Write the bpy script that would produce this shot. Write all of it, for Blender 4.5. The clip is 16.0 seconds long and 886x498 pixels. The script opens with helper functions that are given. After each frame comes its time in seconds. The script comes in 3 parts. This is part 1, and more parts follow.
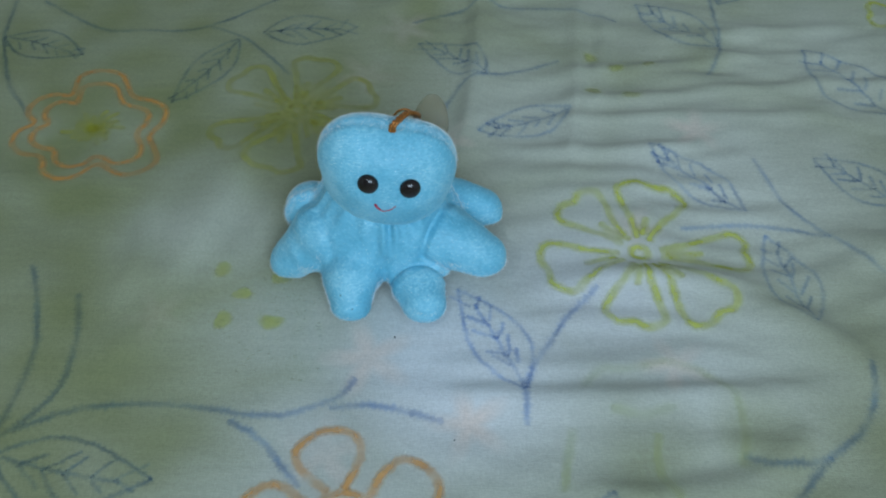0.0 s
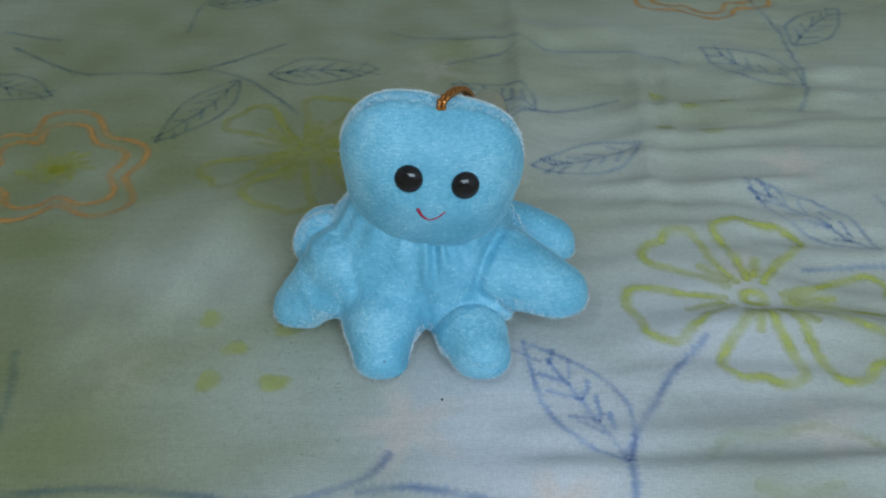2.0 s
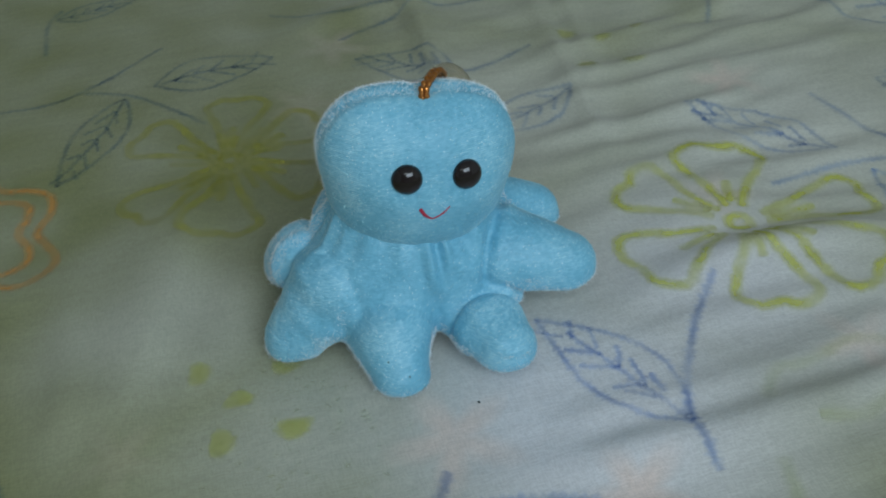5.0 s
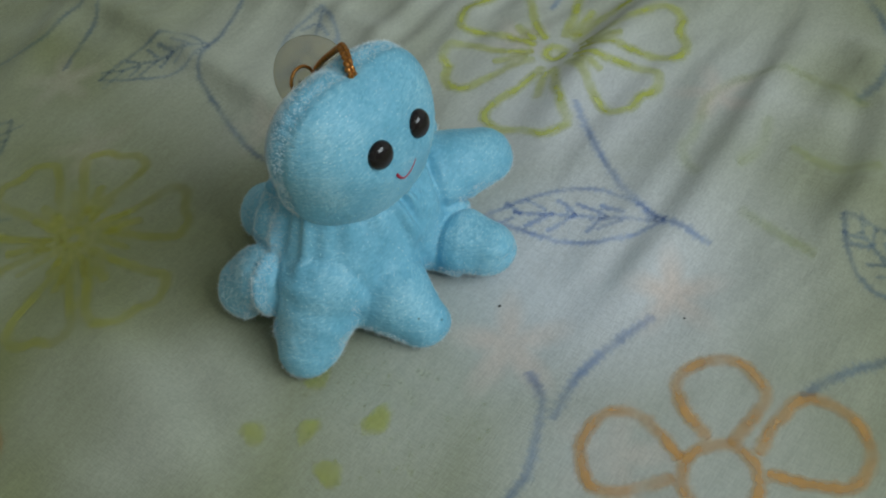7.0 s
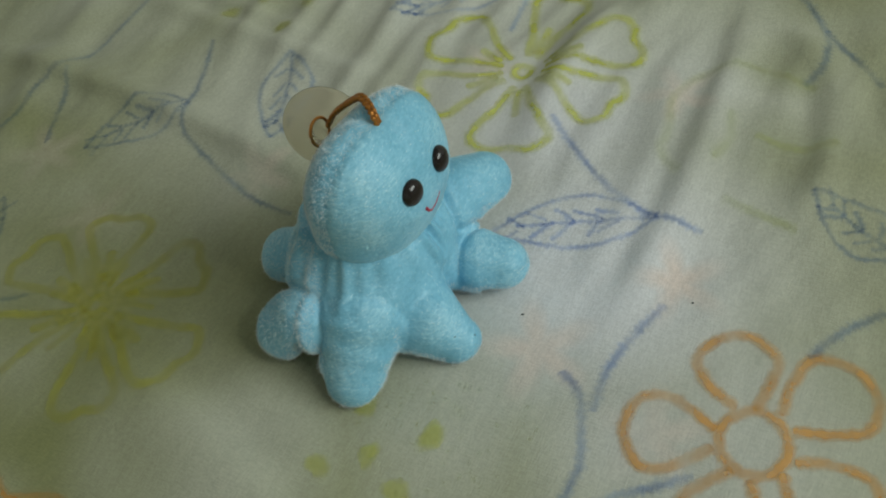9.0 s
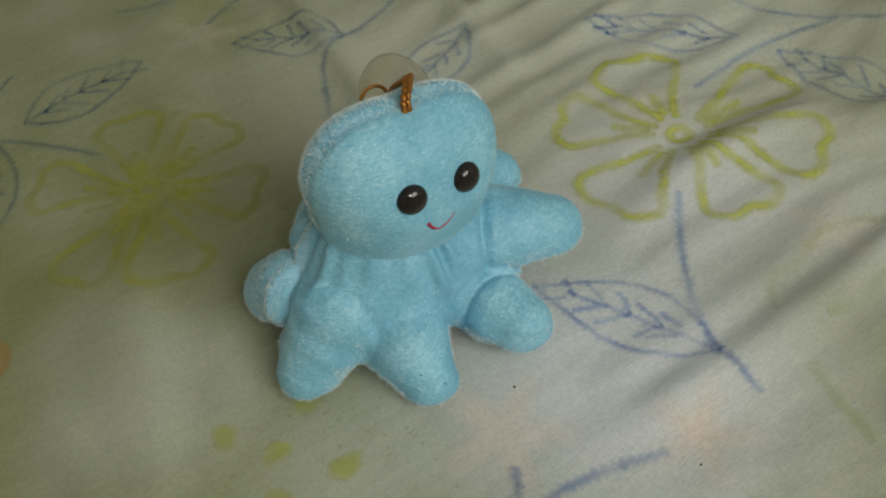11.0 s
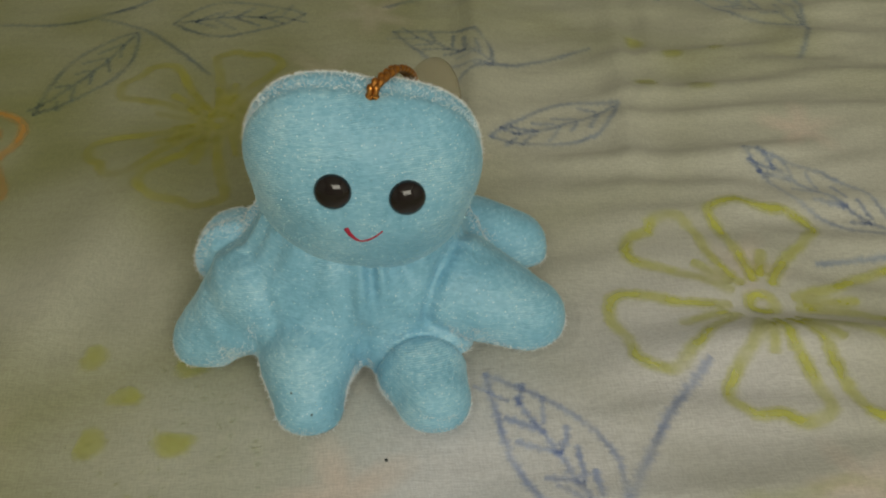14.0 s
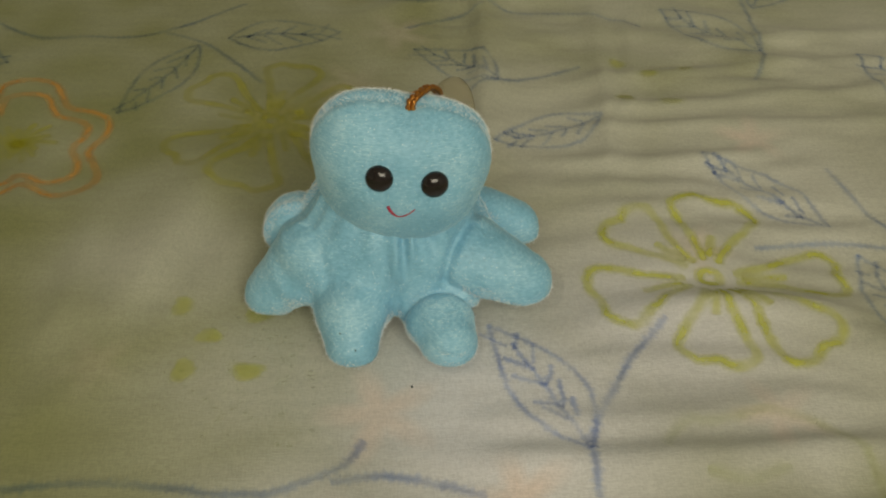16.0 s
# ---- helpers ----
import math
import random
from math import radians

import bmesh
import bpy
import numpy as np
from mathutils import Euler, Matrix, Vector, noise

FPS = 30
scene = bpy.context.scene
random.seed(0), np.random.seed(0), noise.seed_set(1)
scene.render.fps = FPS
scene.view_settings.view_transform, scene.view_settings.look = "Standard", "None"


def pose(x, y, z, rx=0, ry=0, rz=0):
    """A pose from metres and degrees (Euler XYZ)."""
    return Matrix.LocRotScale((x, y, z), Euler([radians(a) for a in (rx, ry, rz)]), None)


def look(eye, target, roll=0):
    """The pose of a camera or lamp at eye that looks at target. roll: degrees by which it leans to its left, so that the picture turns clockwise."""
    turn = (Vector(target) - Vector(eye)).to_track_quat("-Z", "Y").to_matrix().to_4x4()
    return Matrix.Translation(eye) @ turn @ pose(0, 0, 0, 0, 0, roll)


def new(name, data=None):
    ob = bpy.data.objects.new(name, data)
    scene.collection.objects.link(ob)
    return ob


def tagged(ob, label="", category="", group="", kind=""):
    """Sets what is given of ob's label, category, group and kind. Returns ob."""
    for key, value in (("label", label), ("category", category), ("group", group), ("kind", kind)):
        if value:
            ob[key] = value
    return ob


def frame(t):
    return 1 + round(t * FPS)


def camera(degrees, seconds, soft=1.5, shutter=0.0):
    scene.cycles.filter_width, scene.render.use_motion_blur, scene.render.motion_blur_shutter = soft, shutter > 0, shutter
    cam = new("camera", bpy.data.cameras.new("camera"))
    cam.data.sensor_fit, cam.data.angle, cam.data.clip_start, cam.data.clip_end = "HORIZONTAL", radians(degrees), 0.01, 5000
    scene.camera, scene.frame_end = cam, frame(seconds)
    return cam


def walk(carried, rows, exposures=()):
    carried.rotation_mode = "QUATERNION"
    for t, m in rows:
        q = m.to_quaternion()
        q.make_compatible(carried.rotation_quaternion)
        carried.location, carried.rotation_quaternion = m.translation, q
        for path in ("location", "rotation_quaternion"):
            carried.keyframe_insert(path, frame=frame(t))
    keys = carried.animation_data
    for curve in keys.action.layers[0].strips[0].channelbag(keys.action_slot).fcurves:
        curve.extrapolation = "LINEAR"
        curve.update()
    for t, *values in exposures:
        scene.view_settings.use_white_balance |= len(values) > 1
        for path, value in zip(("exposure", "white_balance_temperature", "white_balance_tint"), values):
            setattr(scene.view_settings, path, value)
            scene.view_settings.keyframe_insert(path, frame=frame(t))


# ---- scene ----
cam = camera(48.0, 16.0, soft=2.0)
PATH = [
    (0.0, 0.0077, -0.3063, 0.3374, -2.26, -46.93, 1.95),
    (0.5, 0.0007, -0.2878, 0.2893, -2.34, -42.87, 0.91),
    (1.0, -0.0055, -0.2714, 0.2563, -2.76, -39.66, 1.59),
    (1.5, -0.0088, -0.2704, 0.2315, -2.97, -37.83, 1.21),
    (2.0, -0.0103, -0.2649, 0.2244, -2.14, -36.67, 1.22),
    (2.5, -0.0081, -0.2597, 0.2194, -1.94, -36.22, 0.90),
    (3.0, -0.0108, -0.2585, 0.2184, -2.04, -36.38, 0.79),
    (3.2, -0.0119, -0.2577, 0.2193, -2.22, -36.43, 0.82),
    (5.3, -0.0661, -0.2219, 0.2223, -17.62, -41.53, -6.64),
    (5.5, -0.0730, -0.2155, 0.2201, -20.12, -42.67, -9.20),
    (6.0, -0.0934, -0.1981, 0.2267, -26.41, -45.34, -12.97),
    (6.5, -0.1149, -0.1822, 0.2444, -34.61, -48.31, -11.98),
    (7.0, -0.1410, -0.1689, 0.2578, -43.78, -50.04, -12.71),
    (7.5, -0.1561, -0.1510, 0.2653, -49.63, -51.32, -13.33),
    (8.0, -0.1681, -0.1410, 0.2763, -52.35, -52.01, -14.63),
    (8.5, -0.1697, -0.1402, 0.2801, -52.98, -51.80, -14.18),
    (9.0, -0.1672, -0.1452, 0.2857, -52.08, -51.11, -13.83),
    (9.2, -0.1674, -0.1474, 0.2857, -51.22, -50.82, -12.50),
    (11.3, -0.0737, -0.1836, 0.2379, -22.75, -47.44, -4.33),
    (11.5, -0.0619, -0.1756, 0.2315, -20.14, -47.07, -0.09),
    (12.0, -0.0337, -0.1757, 0.2140, -11.33, -44.85, 1.14),
    (12.5, -0.0194, -0.1775, 0.2047, -6.31, -44.05, 2.27),
    (13.0, -0.0040, -0.1826, 0.1984, -4.19, -43.07, 0.58),
    (13.5, -0.0041, -0.1845, 0.1998, -4.37, -42.15, 0.88),
    (14.0, -0.0034, -0.1941, 0.2052, -5.53, -41.63, 1.83),
    (14.5, -0.0084, -0.2077, 0.2162, -5.81, -41.46, 2.64),
    (15.0, -0.0131, -0.2241, 0.2260, -5.87, -41.28, 2.92),
    (15.5, -0.0143, -0.2371, 0.2382, -6.00, -41.28, 2.99),
    (16.0, -0.0158, -0.2549, 0.2489, -5.93, -41.56, 3.36),
]
EXPOSURES = [(0.0, -0.02, 4950, -3), (3.2, -0.18, 5280, 1), (5.5, -0.27, 5480, 0), (7.0, -0.22, 5780, -2), (9.2, -0.08, 6450, -3), (11.5, -0.20, 6980, 2), (12.5, -0.28, 7200, 4), (14.5, -0.28, 7950, 4), (16.0, -0.20, 8350, 4)]
walk(cam, [(t, pose(x, y, z, 90 + pitch, 0, yaw) @ pose(0, 0, 0, 0, 0, roll)) for t, x, y, z, yaw, pitch, roll in PATH], EXPOSURES)

# ---- world and light: daylight through one window beyond the bed's foot, and a hand torch ----
world = bpy.data.worlds.new("sky")
scene.world = world
world.use_nodes = True
sky = world.node_tree.nodes.new("ShaderNodeTexSky")
sky.sky_type, sky.sun_disc, sky.sun_elevation, sky.sun_rotation = "NISHITA", False, radians(40), radians(190)
world.node_tree.links.new(sky.outputs[0], world.node_tree.nodes["Background"].inputs[0])
world.node_tree.nodes["Background"].inputs[1].default_value = 0.08
WIN = (0.42, -1.98, 1.42)
lamp = bpy.data.lights.new("window_light", "AREA")
lamp.shape, lamp.size, lamp.size_y, lamp.energy, lamp.color = "RECTANGLE", 1.50, 0.90, 30.0, (0.98, 0.985, 0.98)
new("window_light", lamp).matrix_world = look(WIN, (0, 0, 0))
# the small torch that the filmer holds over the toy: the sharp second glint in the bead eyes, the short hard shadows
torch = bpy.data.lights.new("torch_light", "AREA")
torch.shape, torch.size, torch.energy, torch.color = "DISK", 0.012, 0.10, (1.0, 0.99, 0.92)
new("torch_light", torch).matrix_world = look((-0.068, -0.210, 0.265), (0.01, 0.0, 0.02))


# ---- materials ----
def material(name):
    m = bpy.data.materials.new(name)
    m.use_nodes = True
    return m, m.node_tree.nodes, m.node_tree.links, m.node_tree.nodes["Principled BSDF"]


def setp(bsdf, **values):
    for key, value in values.items():
        bsdf.inputs[key.replace("_", " ")].default_value = value


def ramp(nodes, links, source, stops):
    r = nodes.new("ShaderNodeValToRGB")
    while len(r.color_ramp.elements) < len(stops):
        r.color_ramp.elements.new(0.5)
    for e, (at, c) in zip(r.color_ramp.elements, stops):
        e.position, e.color = at, (*c, 1)
    links.new(source, r.inputs[0])
    return r.outputs[0]


def noise_node(nodes, links, scale, detail=3.0, stretch=(1, 1, 1), rough=0.55):
    geo = nodes.new("ShaderNodeNewGeometry")
    mp = nodes.new("ShaderNodeMapping")
    mp.inputs["Scale"].default_value = stretch
    links.new(geo.outputs["Position"], mp.inputs[0])
    n = nodes.new("ShaderNodeTexNoise")
    n.inputs["Scale"].default_value, n.inputs["Detail"].default_value, n.inputs["Roughness"].default_value = scale, detail, rough
    links.new(mp.outputs[0], n.inputs["Vector"])
    return n.outputs[0]


def mix(nodes, links, a, b, fac):
    """a, b: colours or sockets; fac: value or socket."""
    m = nodes.new("ShaderNodeMix")
    m.data_type = "RGBA"
    for socket, v in ((m.inputs[0], fac), (m.inputs[6], a), (m.inputs[7], b)):
        if isinstance(v, (int, float)):
            socket.default_value = v
        elif isinstance(v, tuple):
            socket.default_value = (*v, 1)
        else:
            links.new(v, socket)
    return m.outputs[2]


def calc(nodes, links, op, a, b=0.0, clamp=False):
    m = nodes.new("ShaderNodeMath")
    m.operation, m.use_clamp = op, clamp
    for socket, v in zip(m.inputs, (a, b)):
        if isinstance(v, (int, float)):
            socket.default_value = v
        else:
            links.new(v, socket)
    return m.outputs[0]


def bump(nodes, links, height, bsdf, strength, distance, chain=None):
    b = nodes.new("ShaderNodeBump")
    b.inputs["Strength"].default_value, b.inputs["Distance"].default_value = strength, distance
    links.new(height, b.inputs["Height"])
    if chain is not None:
        links.new(chain, b.inputs["Normal"])
    links.new(b.outputs[0], bsdf.inputs["Normal"])
    return b.outputs[0]


def attribute(nodes, name):
    a = nodes.new("ShaderNodeAttribute")
    a.attribute_name = name
    return a.outputs["Fac"]


def weave(nodes, links, scale):
    """Irregular threads in both directions as a height."""
    a = noise_node(nodes, links, scale, 1.0, (0.22, 1, 1))
    b = noise_node(nodes, links, scale, 1.0, (1, 0.22, 1))
    return calc(nodes, links, "ADD", calc(nodes, links, "MULTIPLY", a, 0.55), calc(nodes, links, "MULTIPLY", b, 0.45))


def sheet_material():
    m, n, l, p = material("printed_cotton")
    warm = ramp(n, l, noise_node(n, l, 9.0, 4.0), [(0.35, (0.665, 0.66, 0.595)), (0.65, (0.745, 0.74, 0.675))])
    lilac = ramp(n, l, noise_node(n, l, 9.0, 4.0), [(0.35, (0.67, 0.665, 0.715)), (0.65, (0.755, 0.75, 0.79))])
    # lilac and green: printed wash plus light falloff put into the colour
    soft = mix(n, l, warm, lilac, attribute(n, "lilac_wash_light"))
    green = mix(n, l, soft, (0.255, 0.265, 0.115), attribute(n, "green_wash_shade"))
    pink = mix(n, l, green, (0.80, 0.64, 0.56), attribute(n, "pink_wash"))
    slub = ramp(n, l, noise_node(n, l, 260.0, 2.0, (0.12, 1, 1)), [(0.3, (0.93, 0.93, 0.93)), (0.7, (1, 1, 1))])
    mul = n.new("ShaderNodeMix")
    mul.data_type, mul.blend_type = "RGBA", "MULTIPLY"
    mul.inputs[0].default_value = 1.0
    l.new(pink, mul.inputs[6]), l.new(slub, mul.inputs[7])
    thread = n.new("ShaderNodeMix")
    thread.data_type, thread.blend_type = "RGBA", "MULTIPLY"
    thread.inputs[0].default_value = 1.0
    l.new(mul.outputs[2], thread.inputs[6])
    l.new(ramp(n, l, weave(n, l, 1900.0), [(0.38, (0.86, 0.86, 0.86)), (0.62, (1.0, 1.0, 1.0))]), thread.inputs[7])
    l.new(thread.outputs[2], p.inputs["Base Color"])
    setp(p, Roughness=0.85, Sheen_Weight=0.15, Sheen_Roughness=0.5)
    p.inputs["Specular IOR Level"].default_value = 0.2
    first = bump(n, l, noise_node(n, l, 120.0, 4.0, (0.35, 1, 1)), p, 0.35, 0.0012)
    threads = weave(n, l, 1900.0)
    bump(n, l, threads, p, 0.6, 0.0004, first)
    return m


def ink_material(name, colour, cover, grain=650.0, soft=False, stain=False):
    """Crayon-like printed line: grainy, broken towards its edges."""
    m, n, l, p = material(name)
    out = n["Material Output"]
    shade = ramp(n, l, noise_node(n, l, 60.0, 3.0), [(0.3, tuple(c * 0.85 for c in colour)), (0.7, tuple(min(1, c * 1.12) for c in colour))])
    l.new(shade, p.inputs["Base Color"])
    setp(p, Roughness=0.9)
    p.inputs["Specular IOR Level"].default_value = 0.1
    edge = calc(n, l, "SUBTRACT", 1.0, attribute(n, "across"))
    a = calc(n, l, "ADD", calc(n, l, "MULTIPLY", edge, 0.75), noise_node(n, l, grain, 2.0))
    if soft:
        a = calc(n, l, "ADD", calc(n, l, "MULTIPLY", edge, 1.3), calc(n, l, "MULTIPLY", noise_node(n, l, grain, 2.0), 0.7))
    a = calc(n, l, "MULTIPLY", calc(n, l, "SUBTRACT", a, 0.5), 1.2 if soft else 1.5, True)
    worn = calc(n, l, "MULTIPLY", calc(n, l, "SUBTRACT", noise_node(n, l, 75.0, 3.0), 0.12), 1.9, True)
    a = calc(n, l, "MULTIPLY", calc(n, l, "MULTIPLY", a, worn), cover)
    clear = n.new("ShaderNodeBsdfTransparent")
    both = n.new("ShaderNodeMixShader")
    l.new(a, both.inputs[0]), l.new(clear.outputs[0], both.inputs[1]), l.new(p.outputs[0], both.inputs[2])
    if stain:  # a thin dye that filters the cloth's own colour
        film_layer = n.new("ShaderNodeBsdfTransparent")
        l.new(shade, film_layer.inputs[0]), l.new(film_layer.outputs[0], both.inputs[2])
    l.new(both.outputs[0], out.inputs["Surface"])
    return m


def velvet_material():
    """Short-pile velvet: pile brushed lighter and darker in patches, with fine knitted rows showing through."""
    m, n, l, p = material("blue_velvet")
    brushed = noise_node(n, l, 55.0, 4.0, (1, 1, 0.7), 0.6)
    fluff = noise_node(n, l, 700.0, 3.0)
    dashes = calc(n, l, "MULTIPLY", calc(n, l, "SUBTRACT", noise_node(n, l, 2300.0, 2.0, (0.22, 0.22, 1)), 0.34), 2.6, True)
    geo = n.new("ShaderNodeNewGeometry")
    rows = n.new("ShaderNodeTexWave")
    rows.bands_direction = "Z"
    rows.inputs["Scale"].default_value, rows.inputs["Distortion"].default_value, rows.inputs["Detail"].default_value = 600.0, 2.0, 3.0
    rows.inputs["Detail Scale"].default_value = 1.2
    tilt = n.new("ShaderNodeMapping")
    tilt.inputs["Rotation"].default_value = (radians(37), radians(6), 0)
    l.new(geo.outputs["Position"], tilt.inputs["Vector"]), l.new(tilt.outputs[0], rows.inputs["Vector"])
    worn = calc(n, l, "MULTIPLY", calc(n, l, "SUBTRACT", noise_node(n, l, 48.0, 2.0), 0.47), 6.0, True)
    knit = calc(n, l, "ADD", calc(n, l, "MULTIPLY", dashes, 0.6), calc(n, l, "MULTIPLY", calc(n, l, "MULTIPLY", rows.outputs["Fac"], worn), calc(n, l, "ADD", dashes, 0.25)))
    tone = calc(n, l, "ADD", calc(n, l, "MULTIPLY", brushed, 0.52), calc(n, l, "ADD", calc(n, l, "MULTIPLY", fluff, 0.26), calc(n, l, "MULTIPLY", knit, 0.19)))
    c = ramp(n, l, tone, [(0.28, (0.145, 0.385, 0.545)), (0.46, (0.225, 0.505, 0.675)), (0.68, (0.42, 0.70, 0.83))])
    # glints on single fibre tips, painted as pale dots, thicker where the pile is brushed up
    tips = n.new("ShaderNodeTexVoronoi")
    tips.inputs["Scale"].default_value = 1700.0
    l.new(geo.outputs["Position"], tips.inputs["Vector"])
    pick = n.new("ShaderNodeSeparateColor")
    l.new(tips.outputs["Color"], pick.inputs[0])
    few = calc(n, l, "MULTIPLY", calc(n, l, "SUBTRACT", calc(n, l, "ADD", pick.outputs[0], calc(n, l, "MULTIPLY", brushed, 0.55)), 1.13), 9.0, True)
    glint_dot = calc(n, l, "MULTIPLY", calc(n, l, "SUBTRACT", 0.42, tips.outputs["Distance"]), 5.0, True)
    tip = calc(n, l, "MULTIPLY", few, glint_dot)
    l.new(mix(n, l, c, (0.80, 0.93, 0.97), calc(n, l, "MULTIPLY", tip, 0.7)), p.inputs["Base Color"])
    setp(p, Roughness=0.42, Sheen_Weight=0.35, Sheen_Roughness=0.3, Sheen_Tint=(0.65, 0.92, 1.0, 1))
    p.inputs["Specular IOR Level"].default_value = 0.45
    first = bump(n, l, noise_node(n, l, 130.0, 3.0, (1, 1, 0.6)), p, 0.45, 0.0014)
    second = bump(n, l, knit, p, 0.45, 0.00025, first)
    bump(n, l, fluff, p, 0.5, 0.0004, second)
    return m


def plain(name, colour, rough, metal=0.0, scale=200.0, vary=0.1):
    m, n, l, p = material(name)
    lo, hi = tuple(c * (1 - vary) for c in colour), tuple(min(1, c * (1 + vary)) for c in colour)
    l.new(ramp(n, l, noise_node(n, l, scale), [(0.3, lo), (0.7, hi)]), p.inputs["Base Color"])
    setp(p, Roughness=rough, Metallic=metal)
    return m


SHEET = sheet_material()
BLUE_INK = ink_material("blue_print", (0.66, 0.73, 0.93), 0.9, stain=True)
GREEN_INK = ink_material("lime_print", (0.64, 0.66, 0.05), 0.55, 450.0, True)
DULL_LIME_INK = ink_material("worn_lime_print", (0.50, 0.48, 0.05), 0.44, 450.0, True)
ORANGE_INK = ink_material("orange_print", (0.72, 0.37, 0.09), 0.62, 500.0, True)
SPOT_INK = ink_material("lime_spot_print", (0.56, 0.58, 0.06), 0.46, 380.0, True)
FAINT_INK = ink_material("faint_lime_print", (0.50, 0.56, 0.10), 0.24)
VELVET = velvet_material()
FIBRE = plain("velvet_fibre", (0.50, 0.76, 0.86), 0.10, 0.0, 3000.0, 0.4)
# seam fuzz, brightened to near white so that its colour carries the glints
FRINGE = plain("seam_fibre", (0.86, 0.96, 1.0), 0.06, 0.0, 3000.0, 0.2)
EYE_BLACK = plain("black_plastic", (0.012, 0.008, 0.008), 0.11)
THREAD = plain("red_thread", (0.40, 0.012, 0.045), 0.6, 0.0, 4000.0, 0.5)
GOLD = plain("gold_cord", (0.46, 0.19, 0.045), 0.3, 0.85, 5000.0, 0.6)
LINT = plain("dark_lint", (0.05, 0.06, 0.06), 0.9)
WALL = plain("painted_wall", (0.74, 0.74, 0.70), 0.9, 0.0, 5.0, 0.05)
CEIL = plain("ceiling_paint", (0.78, 0.78, 0.76), 0.95, 0.0, 5.0, 0.03)
FLOOR = plain("floor_tile", (0.42, 0.36, 0.30), 0.5, 0.0, 8.0, 0.15)
TICK = plain("mattress_ticking", (0.7, 0.68, 0.62), 0.9, 0.0, 40.0, 0.06)
FRAME_PAINT = plain("window_paint", (0.75, 0.75, 0.72), 0.5, 0.0, 20.0, 0.05)
CUP, _n, _l, _p = material("clear_vinyl")
setp(_p, Base_Color=(0.80, 0.74, 0.62, 1), Roughness=0.18, IOR=1.18, Transmission_Weight=0.9)


# ---- building helpers ----
def link_mesh(name, verts, faces, mat, parent=None, label="", smooth=True):
    me = bpy.data.meshes.new(name)
    me.from_pydata(verts, [], faces)
    me.materials.append(mat)
    if smooth:
        me.polygons.foreach_set("use_smooth", [True] * len(me.polygons))
    me.update()
    ob = new(name, me)
    if parent is not None:
        ob.parent = parent
    return tagged(ob, label)


def part(name, bm, mat, parent, label="", smooth=True):
    me = bpy.data.meshes.new(name)
    bm.to_mesh(me)
    bm.free()
    me.materials.append(mat)
    if smooth:
        me.polygons.foreach_set("use_smooth", [True] * len(me.polygons))
    ob = new(name, me)
    ob.parent = parent
    return tagged(ob, label)


def box(bm, lo, hi, bevel=0.0):
    made = bmesh.ops.create_cube(bm, size=1.0)["verts"]
    for v in made:
        v.co = Vector([lo[i] + (v.co[i] + 0.5) * (hi[i] - lo[i]) for i in range(3)])
    if bevel:
        edges = list({e for v in made for e in v.link_edges})
        bmesh.ops.bevel(bm, geom=edges, offset=bevel, segments=3, affect="EDGES", profile=0.5)
    return bm


def smoothed(points, step, closed=False):
    """Catmull-Rom curve through the points, in steps of about that length."""
    p = np.array(points, float)
    p = np.vstack([p[-1], p, p[0], p[1]]) if closed else np.vstack([2 * p[0] - p[1], p, 2 * p[-1] - p[-2]])
    out = []
    for a, b, c, d in zip(p[:-3], p[1:-2], p[2:-1], p[3:]):
        n = max(2, int(np.linalg.norm(c - b) / step))
        for s in np.arange(n) / n:
            out.append(0.5 * (2 * b + (c - a) * s + (2 * a - 5 * b + 4 * c - d) * s * s + (3 * b - a - 3 * c + d) * s ** 3))
    if not closed:
        out.append(p[-2])
    return np.array(out)


# ---- the room round the bed (closed off) ----
FZ, CZ, X0, X1, Y0, Y1 = -0.52, 2.05, -1.9, 1.6, -2.05, 1.7


def slab(name, lo, hi, mat):
    me = bpy.data.meshes.new(name)
    bm = box(bmesh.new(), lo, hi)
    bm.to_mesh(me)
    bm.free()
    me.materials.append(mat)
    return tagged(new(name, me), kind="structure")


slab("floor", (X0, Y0, FZ - 0.1), (X1, Y1, FZ), FLOOR)
slab("ceiling", (X0, Y0, CZ), (X1, Y1, CZ + 0.1), CEIL)
slab("wall_north", (X0, Y1, FZ), (X1, Y1 + 0.12, CZ), WALL)
slab("wall_east", (X1, Y0, FZ), (X1 + 0.12, Y1, CZ), WALL)
slab("wall_west", (X0 - 0.12, Y0, FZ), (X0, Y1, CZ), WALL)
wl, wr, wb, wt = WIN[0] - 0.80, WIN[0] + 0.80, WIN[2] - 0.50, WIN[2] + 0.50
wall_south = bmesh.new()
for lo, hi in (((X0, wb), (wl, wt)), ((wr, wb), (X1, wt)), ((X0, FZ), (X1, wb)), ((X0, wt), (X1, CZ))):
    box(wall_south, (lo[0], Y0 - 0.15, lo[1]), (hi[0], Y0, hi[1]))
me = bpy.data.meshes.new("wall_south")
wall_south.to_mesh(me), wall_south.free(), me.materials.append(WALL)
tagged(new("wall_south", me), kind="structure")
window = tagged(new("window_1"), "painted window frame letting in daylight", "window", kind="structure")
window.location = (WIN[0], Y0 - 0.08, WIN[2])
for lo, hi in (((-0.80, -0.50), (-0.75, 0.50)), ((0.75, -0.50), (0.80, 0.50)), ((-0.75, -0.50), (0.75, -0.45)), ((-0.75, 0.45), (0.75, 0.50)), ((-0.02, -0.45), (0.02, 0.45))):
    part("window_frame", box(bmesh.new(), (lo[0], -0.03, lo[1]), (hi[0], 0.03, hi[1]), 0.004), FRAME_PAINT, window)

